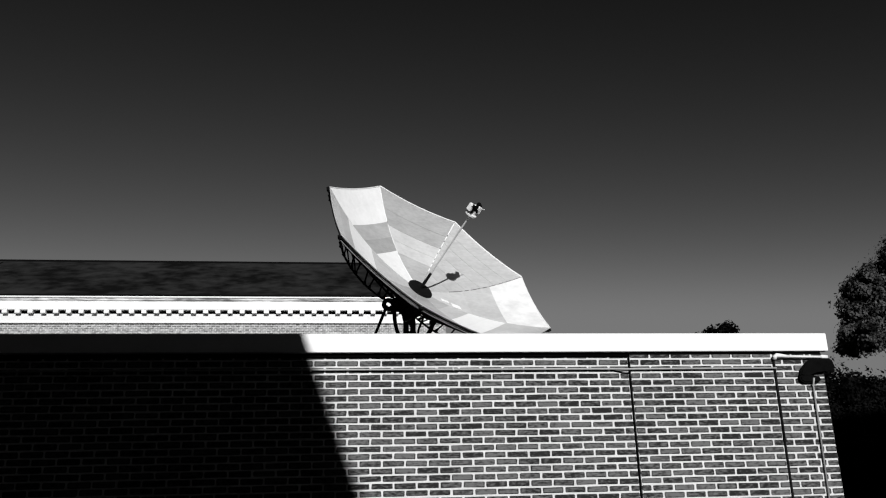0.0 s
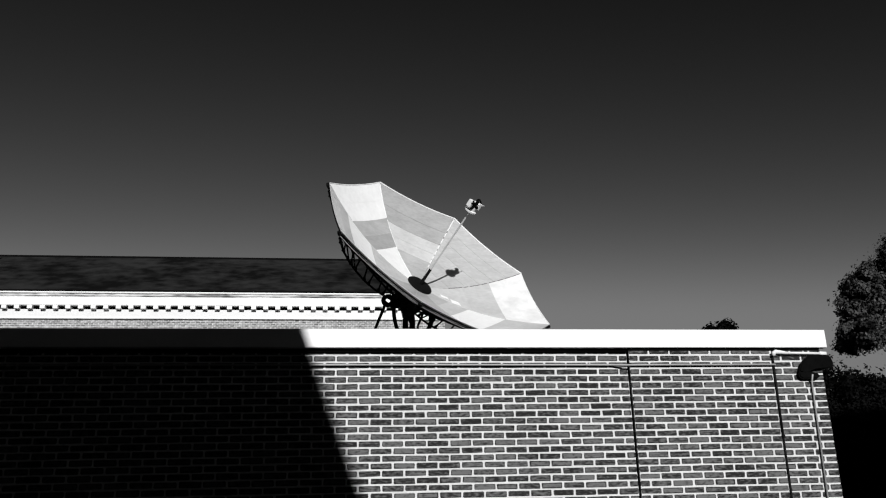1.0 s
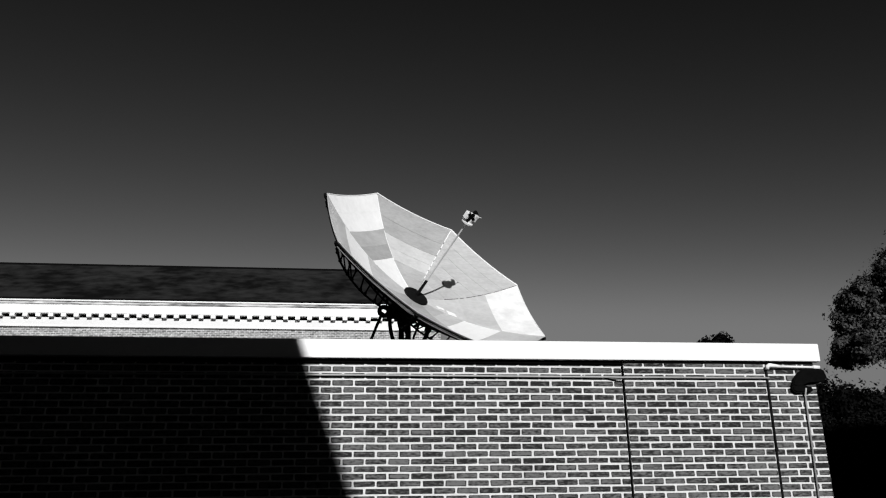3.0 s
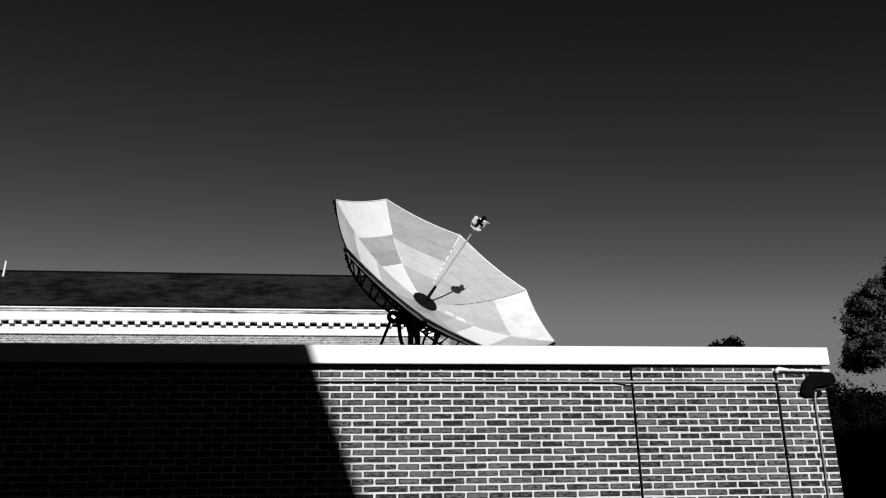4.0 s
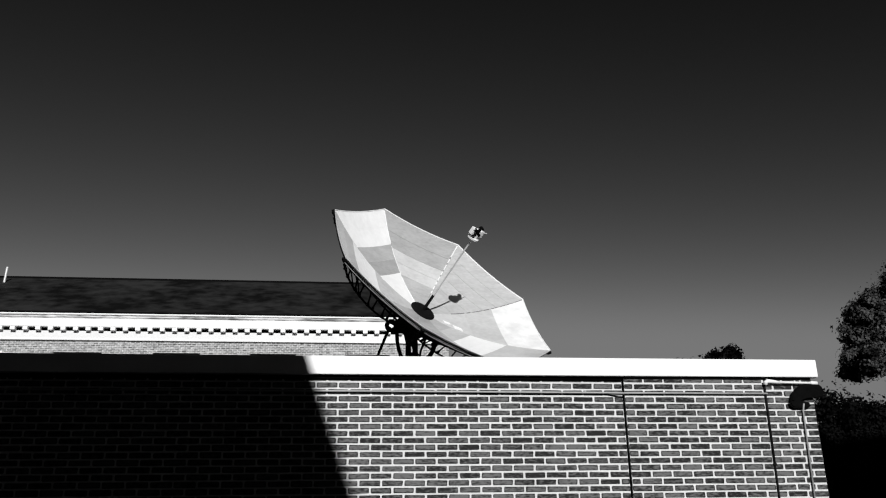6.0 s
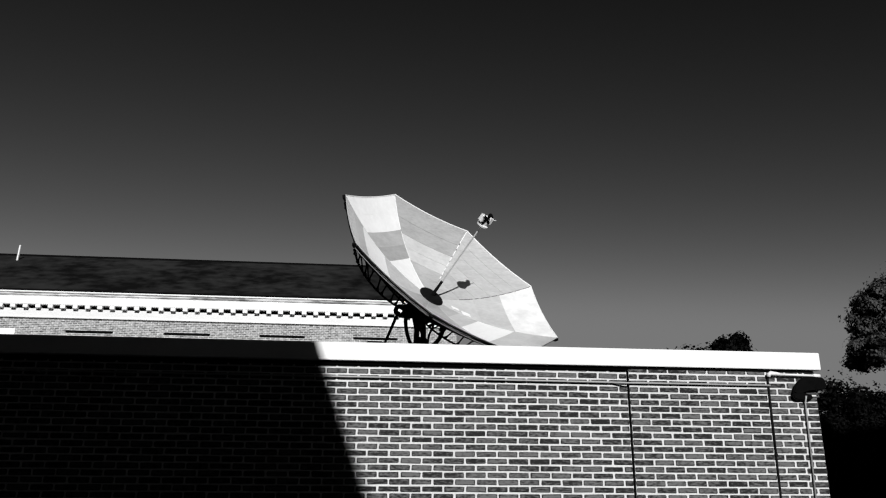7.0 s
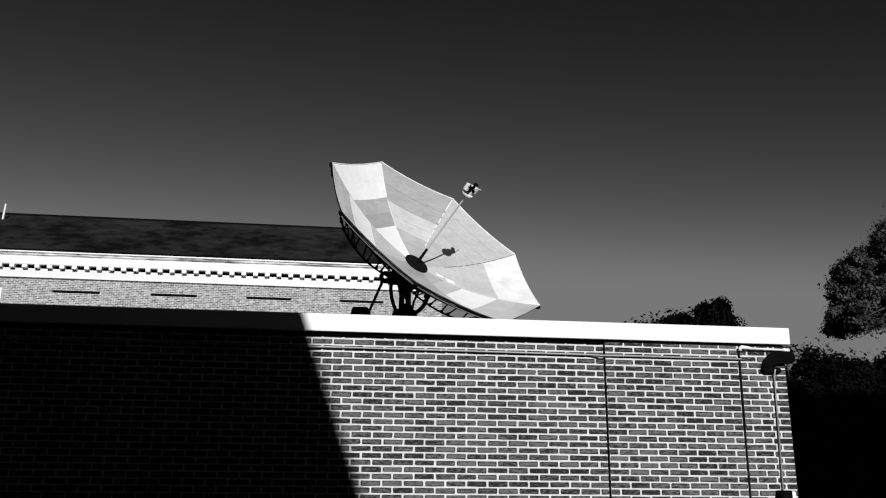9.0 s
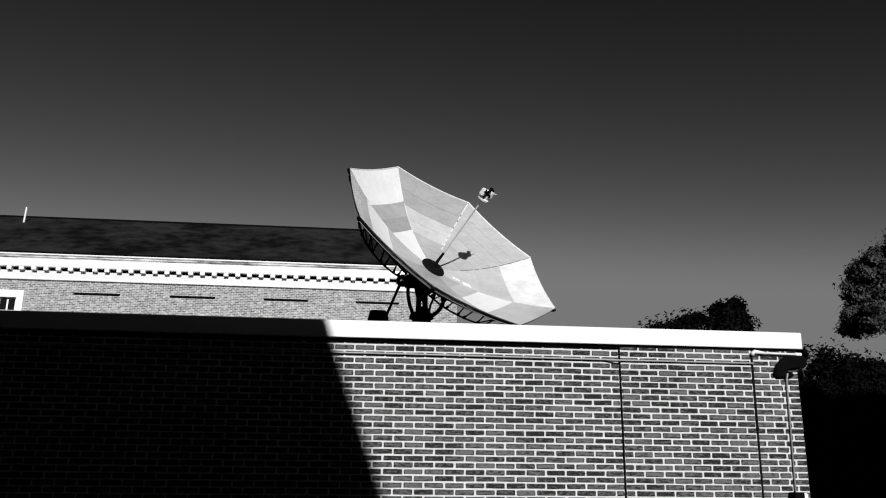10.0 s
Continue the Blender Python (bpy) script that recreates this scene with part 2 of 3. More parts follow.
for i in range(12):
    x = -0.40 - 1.35 * i
    part("strap", box((x - 0.008, -0.042, 3.144), (x + 0.008, 0.004, 3.170), 0.002), CONDUIT, run)

drop = tagged(empty("down_conduit", (1.50, -0.03, 0.0)), "black conduit running down the wall from a white elbow", "conduit")
part("upper_pipe", tube([(1.512, -0.016, 3.245), (1.506, -0.014, 2.445)], 0.0095, 10), CONDUIT_DARK, drop, smooth=True)
part("lower_pipe", tube([(1.506, -0.013, 2.455), (1.496, -0.013, 0.0)], 0.0085, 10), CONDUIT_DARK, drop, smooth=True)
part("coupling", box((1.494, -0.030, 2.430), (1.520, 0.002, 2.465), 0.006), CONDUIT_DARK, drop)
part("elbow", tube([(1.512, -0.040, 3.235), (1.515, -0.042, 3.262), (1.535, -0.042, 3.275), (1.60, -0.042, 3.270), (1.66, -0.040, 3.262)], [0.018, 0.022, 0.023, 0.018, 0.014], 12), WHITE_PAINT, drop, "white elbow", smooth=True)
part("cross_pipe", tube([(1.60, -0.040, 3.265), (2.04, -0.040, 3.258)], 0.0125, 10), WHITE_PAINT, drop, "white pipe", smooth=True)
part("end_cap", tube([(1.995, -0.040, 3.258), (2.01, -0.040, 3.258), (2.072, -0.040, 3.256)], [0.014, 0.021, 0.020], 12), WHITE_PAINT, drop, "white cap", smooth=True)

lamp = tagged(empty("hooded_lamp", (1.87, -0.10, 1.75)), "black hooded lamp on a thin pipe at the wall's corner", "lamp")
part("pipe", tube([(1.862, -0.020, 1.79), (1.887, -0.022, 2.97), (1.880, -0.07, 3.04)], 0.0085, 10), CONDUIT, lamp, "thin pale pipe", smooth=True)


def plate(outline, y0, y1, bevel):
    """A solid with an outline in the wall's plane, from y0 to y1, with rounded edges."""
    bm = bmesh.new()
    front, rear = [[bm.verts.new((x, y, z)) for x, z in outline] for y in (y0, y1)]
    bm.faces.new(front)
    bm.faces.new(rear[::-1])
    for i in range(len(outline)):
        j = (i + 1) % len(outline)
        bm.faces.new((front[j], front[i], rear[i], rear[j]))
    rim = [e for e in bm.edges if abs(e.verts[0].co.y - e.verts[1].co.y) < 1e-6]
    bmesh.ops.bevel(bm, geom=rim, offset=bevel, segments=3, affect="EDGES")
    return bm


# the hood: a thin plate towards the corner, its outline fitted to the camera's view
part("hood", plate([(1.752, 3.075), (1.784, 3.148), (1.837, 3.203), (1.897, 3.241), (1.960, 3.256), (2.075, 3.252), (2.118, 3.220), (2.137, 3.155), (2.100, 3.112), (2.050, 3.100), (1.99, 3.118), (1.93, 3.112), (1.875, 3.08), (1.82, 3.05)], -0.055, -0.010, 0.012), BLACK_METAL_AND_SHADE, lamp)
part("lamp_body", plate([(1.745, 3.06), (1.81, 3.09), (1.892, 3.070), (1.955, 3.058), (1.970, 3.025), (1.935, 3.000), (1.785, 2.998), (1.752, 3.02)], -0.053, -0.012, 0.012), BLACK_METAL_AND_SHADE, lamp)
part("junction_box", box((1.79, -0.14, 1.66), (1.90, 0.002, 1.79), 0.008), BLACK_METAL_AND_SHADE, lamp)
part("box_cover", box((1.90, -0.11, 1.69), (1.955, 0.002, 1.78), 0.01), WHITE_PAINT, lamp, "white cover")

drop.location += Vector((-0.024, -PROUD, -0.009))
lamp.location += Vector((-0.026, -PROUD, -0.008))

# ---- the dish on the roof ----
HUB = Vector((-1.348, 7.113, 5.975))
AXIS = Vector((0.478, -0.612, 0.630)).normalized()
RADIUS, FOCUS = 2.368, 1.892
DEPTH = RADIUS ** 2 / (4 * FOCUS)
EDGE_A = (Vector((-2.797, 5.129, 6.325)) - HUB - AXIS * DEPTH)
EDGE_A = (EDGE_A - AXIS * EDGE_A.dot(AXIS)).normalized()
EDGE_B = (Vector((-2.030, 7.740, 8.277)) - HUB - AXIS * DEPTH)
EDGE_B = (EDGE_B - AXIS * EDGE_B.dot(AXIS) - EDGE_A * EDGE_B.dot(EDGE_A)).normalized()
SIDES = 8


def corner_way(k):
    a = 2 * math.pi * k / SIDES
    return EDGE_A * math.cos(a) + EDGE_B * math.sin(a)


def dish_point(k, s, r, lift=0.0):
    """A point of sector k: s from one rib to the next, r from the hub to the rim, lift towards the focus."""
    flat = (corner_way(k) * (1 - s) + corner_way(k + 1) * s) * (RADIUS * r)
    return HUB + flat + AXIS * ((0.5 * flat.length_squared + 0.5 * (RADIUS * r) ** 2) / (4 * FOCUS) + lift)


dish = tagged(empty("satellite_dish", (-1.75, 7.9, 3.25)), "large white eight-sided satellite dish on a dark steel mount", "satellite dish")
RINGS = [(0.105, 0.33, 0.49, 0.63, 0.76, 0.88, 1.0)] * 8
RINGS[1] = (0.105, 0.30, 0.435, 0.57, 0.705, 0.86, 1.0)
RINGS[2] = (0.105, 0.28, 0.42, 0.55, 0.68, 0.83, 1.0)
RINGS[4] = (0.105, 0.28, 0.45, 0.58, 0.71, 0.86, 1.0)
RINGS[5] = (0.105, 0.26, 0.42, 0.56, 0.70, 0.85, 1.0)
# reflected light painted as each sector's panel tones, from the rim to the hub; the two upper sectors show open seams
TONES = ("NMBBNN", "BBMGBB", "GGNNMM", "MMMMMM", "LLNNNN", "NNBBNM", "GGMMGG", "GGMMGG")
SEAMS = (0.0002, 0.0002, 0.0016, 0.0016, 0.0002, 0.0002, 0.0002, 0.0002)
PANEL_TONE = {"B": PANEL_LIT, "L": PANEL_LIGHT, "N": PANEL_SOFT, "M": PANEL_MID, "G": PANEL_DIM}
for k in range(SIDES):
    RING = RINGS[k]
    for ring in range(6):
        bm = bmesh.new()
        cols, rows_ = 6, 3
        layers = []
        for lift in (0.0, -0.014):
            grid = []
            for j in range(rows_ + 1):
                r = RING[ring] + SEAMS[k] + (RING[ring + 1] - RING[ring] - 2 * SEAMS[k]) * j / rows_
                grid.append([bm.verts.new(dish_point(k, 0.004 + 0.992 * i / cols, r, lift)) for i in range(cols + 1)])
            layers.append(grid)
        for grid, turn in zip(layers, (1, -1)):
            for j in range(rows_):
                for i in range(cols):
                    bm.faces.new((grid[j][i], grid[j][i + 1], grid[j + 1][i + 1], grid[j + 1][i])[::turn])
        top, low = layers
        border = [(j, 0) for j in range(rows_)] + [(rows_, i) for i in range(cols)] + [(j, cols) for j in range(rows_, 0, -1)] + [(0, i) for i in range(cols, 0, -1)]
        for (a, b), (c, d) in zip(border, border[1:] + border[:1]):
            bm.faces.new((top[a][b], top[c][d], low[c][d], low[a][b]))
        part("panel", bm, PANEL_TONE[TONES[k][5 - ring]], dish)

WHOLE = (0.105, 0.4, 0.7, 1.0)
RIBS = [(WHOLE, -0.002, 0.0055, PANEL_MID)] * SIDES
RIBS[2] = (WHOLE, 0.0, 0.0055, PANEL_LIGHT)
RIBS[3] = ((0.34, 0.40, 0.47, 0.53, 0.61, 0.68, 0.77, 0.84, 1.0), 0.006, 0.0125, RIM)
RIBS[4] = ((0.30, 0.46, 0.52, 0.63, 0.70, 0.78, 0.85, 0.92, 1.0), 0.002, 0.007, SEAM_DARK)
for k in range(SIDES):
    # rim strip, seam strip and the truss behind each rib
    bm = bmesh.new()
    add_tube(bm, [dish_point(k, i / 8, 1.002, 0.003) for i in range(9)], 0.015 if k in (2, 3) else 0.010 if k in (1, 4) else 0.007, 6)
    part("rim_strip", bm, RIM if k in (1, 2, 3, 4) else PANEL_MID, dish)
    bm = bmesh.new()
    # the strips over some ribs are broken into dashes
    breaks, lift, thick, finish = RIBS[k]
    for r0, r1 in zip(breaks, breaks[1:]):
        add_tube(bm, [dish_point(k, 0, r0 + 0.012 + (r1 - r0 - 0.024) * i / 4, lift) for i in range(5)], thick, 6)
    part("seam_strip", bm, finish, dish)
    bm = bmesh.new()
    near = [dish_point(k, 0, 0.10 + 0.90 * i / 9, -0.045) for i in range(10)]
    far = [dish_point(k, 0, 0.10 + 0.88 * i / 9, -0.10 - 0.34 * (1 - i / 9) ** 0.6) for i in range(10)]
    add_tube(bm, near, 0.026, 6)
    add_tube(bm, far, 0.019, 6)
    for i in range(10):
        # rungs flare into gussets at both ends and lean by turns
        a, b = near[i], far[i].lerp(far[max(i - 1, 0)], 0.35 if i % 2 else 0.0)
        add_tube(bm, [a, a.lerp(b, 0.25), a.lerp(b, 0.75), b], [0.045, 0.016, 0.015, 0.038], 6)
        if i < 2 or 5 < i < 9:
            add_tube(bm, [far[i], near[i + 1]], 0.014, 5)
    part("rib_truss", bm, STEEL_DARK, dish)
    part("rib_bracket", tube([dish_point(k, 0, 0.975, -0.05), dish_point(k, 0, 1.0, -0.055), dish_point(k, 0, 1.018, -0.045)], [0.034, 0.036, 0.022], 8), STEEL_DARK, dish)
for r, lift, thick in ((0.49, -0.05, 0.02), (0.76, -0.05, 0.02), (0.996, -0.030, 0.012)):
    for k in range(SIDES):
        part("ring_beam", tube([dish_point(k, i / 4, r, lift) for i in range(5)], thick, 6), STEEL_DARK, dish)

for k in (6, 7):
    part("rim_pipe", tube([dish_point(k, i / 8, 1.0, -0.075) for i in range(9)], 0.008, 6), PIPE_GREY, dish, "thin grey pipe under the rim")
# two bright plates imitate glints of sunlight on the dish
for s0, s1, r0, r1 in ((0.74, 0.97, 0.285, 0.365), (0.62, 0.82, 0.20, 0.27)):
    bm = bmesh.new()
    low, high = [[bm.verts.new(dish_point(4, s, r, lift)) for s, r in ((s0, r0), (s1, r0 + 0.008), (s1 - 0.03, r1), (s0 + 0.04, r1 - 0.006))] for lift in (0.003, 0.008)]
    bm.faces.new(high)
    for i in range(4):
        bm.faces.new((low[i], low[(i + 1) % 4], high[(i + 1) % 4], high[i]))
    part("patch", bm, PANEL_LIT, dish, "small bright plate painted as a glint")

hub_turn = AXIS.to_track_quat("Z", "Y").to_matrix().to_4x4()


def turned(bm_points, radii, sides=20):
    """A turned solid on the dish's axis: heights above the hub and radii."""
    return tube([HUB + AXIS * h for h in bm_points], radii, sides)


part("hub_plate", turned([0.0, 0.03, 0.05, 0.055], [0.25, 0.25, 0.23, 0.02], 28), STEEL_DARK, dish)
part("hub_drum", turned([-0.46, -0.44, 0.0], [0.24, 0.26, 0.26], 24), STEEL_DARK, dish)
part("mast_base", turned([0.05, 0.40], [0.032, 0.026], 12), STEEL_DARK, dish)
part("mast", turned([0.38, 1.70], [0.018, 0.015], 12), PANEL_MID, dish, "pale grey feed mast")
FEED = HUB + AXIS * 1.90
side = AXIS.cross(Vector((0, 0, 1))).normalized()
over = side.cross(AXIS)
feed = part("feed_horn", turned([1.72, 1.725, 1.755, 1.765, 1.90, 1.93], [0.07, 0.105, 0.11, 0.07, 0.066, 0.04], 20), WHITE_PAINT, dish, "white feed horn")
for off, mat_ in ((0.10, WHITE_PAINT), (-0.09, WHITE_PAINT)):
    m = Matrix.Translation(HUB + AXIS * 1.87 + side * off) @ hub_turn
    part("receiver_box", box((-0.040, -0.050, -0.068), (0.040, 0.050, 0.068), 0.010, m), mat_, feed)
shown = Vector((-0.12, -0.95, -0.25)).normalized() * 0.075
part("waveguide", tube([FEED - side * 0.10 - AXIS * 0.09 + shown, FEED + side * 0.07 + AXIS * 0.0 + shown], 0.032, 10), BLACK_METAL_AND_SHADE, feed)
part("clamp", tube([FEED - AXIS * 0.14 + side * 0.03 + shown, FEED + AXIS * 0.03 - side * 0.04 + shown], 0.028, 10), BLACK_METAL_AND_SHADE, feed)
part("bracket", tube([FEED - side * 0.10 - over * 0.02, FEED - side * 0.25 + over * 0.02], 0.007, 8), RIM, feed)
part("polar_motor", tube([FEED + over * 0.05 - side * 0.14 + shown * 1.3, FEED + over * 0.14 - side * 0.18 + shown * 1.3], 0.042, 12), BLACK_METAL_AND_SHADE, feed)

# mount: pillar, yoke, arcs and the struts that tilt the dish
back_hub = HUB - AXIS * 0.44
part("pillar", tube([(-1.50, 7.75, 3.24), (-1.50, 7.75, 3.5), (-1.50, 7.75, 5.12)], [0.26, 0.19, 0.19], 20), STEEL_DARK, dish)
part("pillar_foot", box((-1.85, 7.40, 3.245), (-1.15, 8.10, 3.29), 0.01), STEEL_DARK, dish)
part("pillar_cap", tube([(-1.50, 7.75, 5.10), (-1.50, 7.75, 5.20)], [0.25, 0.22], 20), STEEL_DARK, dish)
for dx in (-0.075, 0.055):
    part("yoke_post", tube([(-1.49 + dx, 7.72, 5.15), (-1.49 + dx, 7.66, 5.50), back_hub + Vector((dx, 0, 0.05))], [0.058, 0.052, 0.07], 10), STEEL_DARK, dish)
part("yoke_web", box((-1.58, 7.64, 5.15), (-1.40, 7.74, 5.33), 0.02), STEEL_DARK, dish)
part("pivot", tube([back_hub + Vector((-0.30, 0.02, 0.02)), back_hub + Vector((0.26, 0.02, 0.02))], 0.09, 14), STEEL_DARK, dish)


def arc(a, b, sag, radius, count=10):
    a, b, sag = Vector(a), Vector(b), Vector(sag)
    return tube([a.lerp(b, i / count) + sag * (4 * (i / count) * (1 - i / count)) for i in range(count + 1)], radius, 8)


part("declination_arc", arc(back_hub + Vector((-0.22, -0.05, 0.1)), (-1.60, 7.7, 5.05), (-0.085, 0, 0), 0.036), STEEL_DARK, dish)
part("elevation_arm", arc((-1.42, 7.7, 5.10), (-1.07, 7.55, 5.46), (0.06, 0, -0.05), 0.042), STEEL_DARK, dish)
part("arm_knob", tube([(-1.11, 7.56, 5.41), (-1.085, 7.55, 5.45), (-1.05, 7.54, 5.50), (-1.035, 7.54, 5.53)], [0.04, 0.066, 0.066, 0.03], 12), STEEL_DARK, dish)
part("stay_rod", tube([(-1.36, 7.70, 5.16), (-1.33, 7.66, 5.36), (-1.22, 7.55, 5.62)], 0.022, 8), STEEL_DARK, dish)
for k, x in ((7, -1.35),):
    part("mount_strut", tube([dish_point(k, 0.1, 0.42, -0.25), (x, 7.7, 5.20)], 0.032, 8), STEEL_DARK, dish)
part("knuckle", tube([(-1.90 + 0.085 * math.cos(a), 7.5, 5.80 + 0.085 * math.sin(a)) for a in (2 * math.pi * i / 14 for i in range(15))], 0.045, 8), STEEL_DARK, dish)
part("knuckle_arm", tube([(-1.83, 7.52, 5.84), (-1.62, 7.60, 5.93)], [0.07, 0.085], 12), STEEL_DARK, dish)
part("actuator", tube([(-1.93, 7.5, 5.78), (-2.22, 7.55, 5.06), (-2.92, 7.7, 3.26)], [0.030, 0.024, 0.024], 8), STEEL_DARK, dish)
part("actuator_foot", box((-3.02, 7.60, 3.245), (-2.82, 7.80, 3.29), 0.01), STEEL_DARK, dish)

cabinet = tagged(empty("roof_cabinet", (-2.35, 7.95, 3.25)), "dark metal equipment cabinet standing on the flat roof", "cabinet")
part("body", box((-2.53, 7.77, 3.25), (-2.17, 8.13, 5.02), 0.03), BLACK_METAL_AND_SHADE, cabinet)
bm = bmesh.new()
# the lid: a sloped hood with a rounded top
lid_rings = [[bm.verts.new((-2.35 + dx * w + lean, 7.95 + dy * w, z)) for dx, dy in ((-1, -1), (1, -1), (1, 1), (-1, 1))] for w, z, lean in ((0.20, 5.02, 0.0), (0.205, 5.09, 0.0), (0.17, 5.22, 0.0), (0.13, 5.265, -0.01), (0.06, 5.28, -0.02))]
for a, b in zip(lid_rings, lid_rings[1:]):
    for q in range(4):
        bm.faces.new((a[q], a[(q + 1) % 4], b[(q + 1) % 4], b[q]))
bm.faces.new(lid_rings[-1])
bm.faces.new(lid_rings[0][::-1])
part("lid", bm, BLACK_METAL_AND_SHADE, cabinet)

# ---- the long building behind ----
FACE, EAST_END, WEST_END = 21.0, 0.90, -46.0
EAVE, RIDGE_Y, RIDGE_Z, BACK = 9.58, 27.0, 12.75, 33.0
hall = tagged(empty("brick_hall", (-20, 27, 0)), "long brick hall with white dentil cornice and dark shingle roof", "building")
BAY, BLIND_W, BLIND_TOP = 3.19, 1.475, 8.31
BLIND_X = [-12.24 + BAY * i for i in range(-10, 4) if i != -1]
# front wall built of piers and strips round the recessed blind windows
x = WEST_END
openings = sorted(BLIND_X + [-12.24 - BAY])
bm = bmesh.new()
add_box(bm, (WEST_END, FACE, BLIND_TOP), (EAST_END, FACE + 0.4, 8.80))
add_box(bm, (WEST_END, FACE, 0), (EAST_END, FACE + 0.4, 6.0))
for o in openings + [None]:
    right = EAST_END if o is None else o
    add_box(bm, (x, FACE, 6.0), (right, FACE + 0.4, BLIND_TOP))
    x = right if o is None else o + BLIND_W
part("front_wall", bm, FAR_BRICK, hall)
for o in BLIND_X:
    part("blind_panel", box((o, FACE + 0.03, 6.0), (o + BLIND_W, FACE + 0.35, BLIND_TOP)), FAR_BRICK, hall)
    # black bar stands in for the shadow under each recess's top edge
    part("head_shade", box((o - 0.03, FACE - 0.012, BLIND_TOP - 0.065), (o + BLIND_W + 0.03, FACE + 0.028, BLIND_TOP + 0.002), 0.004), BLACK_METAL_AND_SHADE, hall, "black bar painted as the shadow of the recess top")
part("east_wall", box((EAST_END - 0.4, FACE + 0.4, 0), (EAST_END, BACK, 9.0)), FAR_BRICK, hall)
part("back_wall", box((WEST_END, BACK - 0.4, 0), (EAST_END - 0.4, BACK, 9.0)), FAR_BRICK, hall)
part("west_wall", box((WEST_END, FACE + 0.4, 0), (WEST_END + 0.4, BACK - 0.4, 9.0)), FAR_BRICK, hall)

# the frieze leans out to a ledge; a dark lining paints shade behind the dentils
bm = bmesh.new()
ends = [[bm.verts.new((x, FACE + dy, z)) for dy, z in ((-0.06, 8.71), (-0.125, 9.010), (0.12, 9.010), (0.12, 8.71))] for x in (WEST_END - 0.1, EAST_END + 0.1)]
for q in range(4):
    bm.faces.new((ends[0][q], ends[0][(q + 1) % 4], ends[1][(q + 1) % 4], ends[1][q]))
bm.faces.new(ends[0][::-1])
bm.faces.new(ends[1])
bmesh.ops.recalc_face_normals(bm, faces=bm.faces)
part("frieze", bm, WHITE_PAINT, hall, "white painted frieze")
part("dentil_bed", box((WEST_END - 0.1, FACE - 0.055, 9.013), (EAST_END + 0.06, FACE + 0.3, 9.109)), WHITE_PAINT, hall)
part("gap_lining", add_box(box((WEST_END - 0.1, FACE - 0.123, 9.012), (EAST_END + 0.08, FACE - 0.064, 9.016)), (WEST_END - 0.1, FACE - 0.066, 9.016), (EAST_END + 0.08, FACE - 0.058, 9.108)), GAP_SHADE, hall, "dark lining painted as the shade between the dentils")
part("frieze_bead", box((WEST_END - 0.1, FACE - 0.09, 8.71), (EAST_END + 0.10, FACE - 0.05, 8.76), 0.01), WHITE_PAINT, hall)
part("corona", box((WEST_END - 0.3, FACE - 0.30, 9.11), (EAST_END + 0.30, FACE + 0.3, 9.40), 0.015), WHITE_PAINT, hall, "white painted cornice")
part("gutter", box((WEST_END - 0.4, FACE - 0.33, 9.40), (EAST_END + 0.33, FACE - 0.10, 9.52), 0.03), GUTTER, hall, "weathered pale gutter")
part("gutter_lip", box((WEST_END - 0.4, FACE - 0.36, 9.51), (EAST_END + 0.36, FACE - 0.08, 9.56), 0.012), WHITE_PAINT, hall)
dentil_mesh = None
for i in range(116):
    x = EAST_END - 0.02 - 0.399 * i
    if dentil_mesh is None:
        first = part("dentil", box((-0.078, -0.232, -0.060), (0.078, -0.006, 0.0475), 0.004), WHITE_PAINT, hall)
        first.location = (x - 0.1, FACE - 0.061, 9.062)
        first.matrix_parent_inverse = hall.matrix_world.inverted()
        dentil_mesh = first.data
    else:
        d = new("dentil", dentil_mesh)
        d.parent, d.matrix_parent_inverse = hall, hall.matrix_world.inverted()
        d.location = (x - 0.1, FACE - 0.061, 9.062)

bm = bmesh.new()
eave_f, eave_b = FACE - 0.29, BACK + 0.29
W, E_ = WEST_END - 0.3, EAST_END + 0.29
hip = 3.0
v = [bm.verts.new(p) for p in ((W, eave_f, EAVE), (E_, eave_f, EAVE), (E_, eave_b, EAVE), (W, eave_b, EAVE), (W, RIDGE_Y, RIDGE_Z), (E_ - hip, RIDGE_Y, RIDGE_Z))]
for f in ((0, 1, 5, 4), (1, 2, 5), (2, 3, 4, 5), (3, 0, 4), (3, 2, 1, 0)):
    bm.faces.new([v[i] for i in f])
part("roof", bm, SHINGLE, hall, "dark weathered shingle roof")
part("ridge_cap", tube([(W, RIDGE_Y, RIDGE_Z), (E_ - hip, RIDGE_Y, RIDGE_Z)], 0.07, 6), BLACK_METAL_AND_SHADE, hall, "black ridge cap")
part("eave_strip", box((W, eave_f - 0.004, EAVE - 0.03), (E_, eave_f + 0.06, EAVE + 0.065), 0.01), BLACK_METAL_AND_SHADE, hall, "black roof edge")
part("vent_pipe", tube([(-16.10, 26.0, 12.05), (-16.06, 26.0, 12.87)], 0.045, 10), PANEL_MID, hall, "pale vent pipe")

# the one true window, in its white casing
wx0, wx1 = -12.24 - BAY - 0.05, -12.24 - BAY + BLIND_W + 0.08
win = part("window", box((wx0 + 0.05, FACE + 0.10, 6.0), (wx1 - 0.05, FACE + 0.20, 8.30)), WHITE_PAINT, hall, "white sash window")
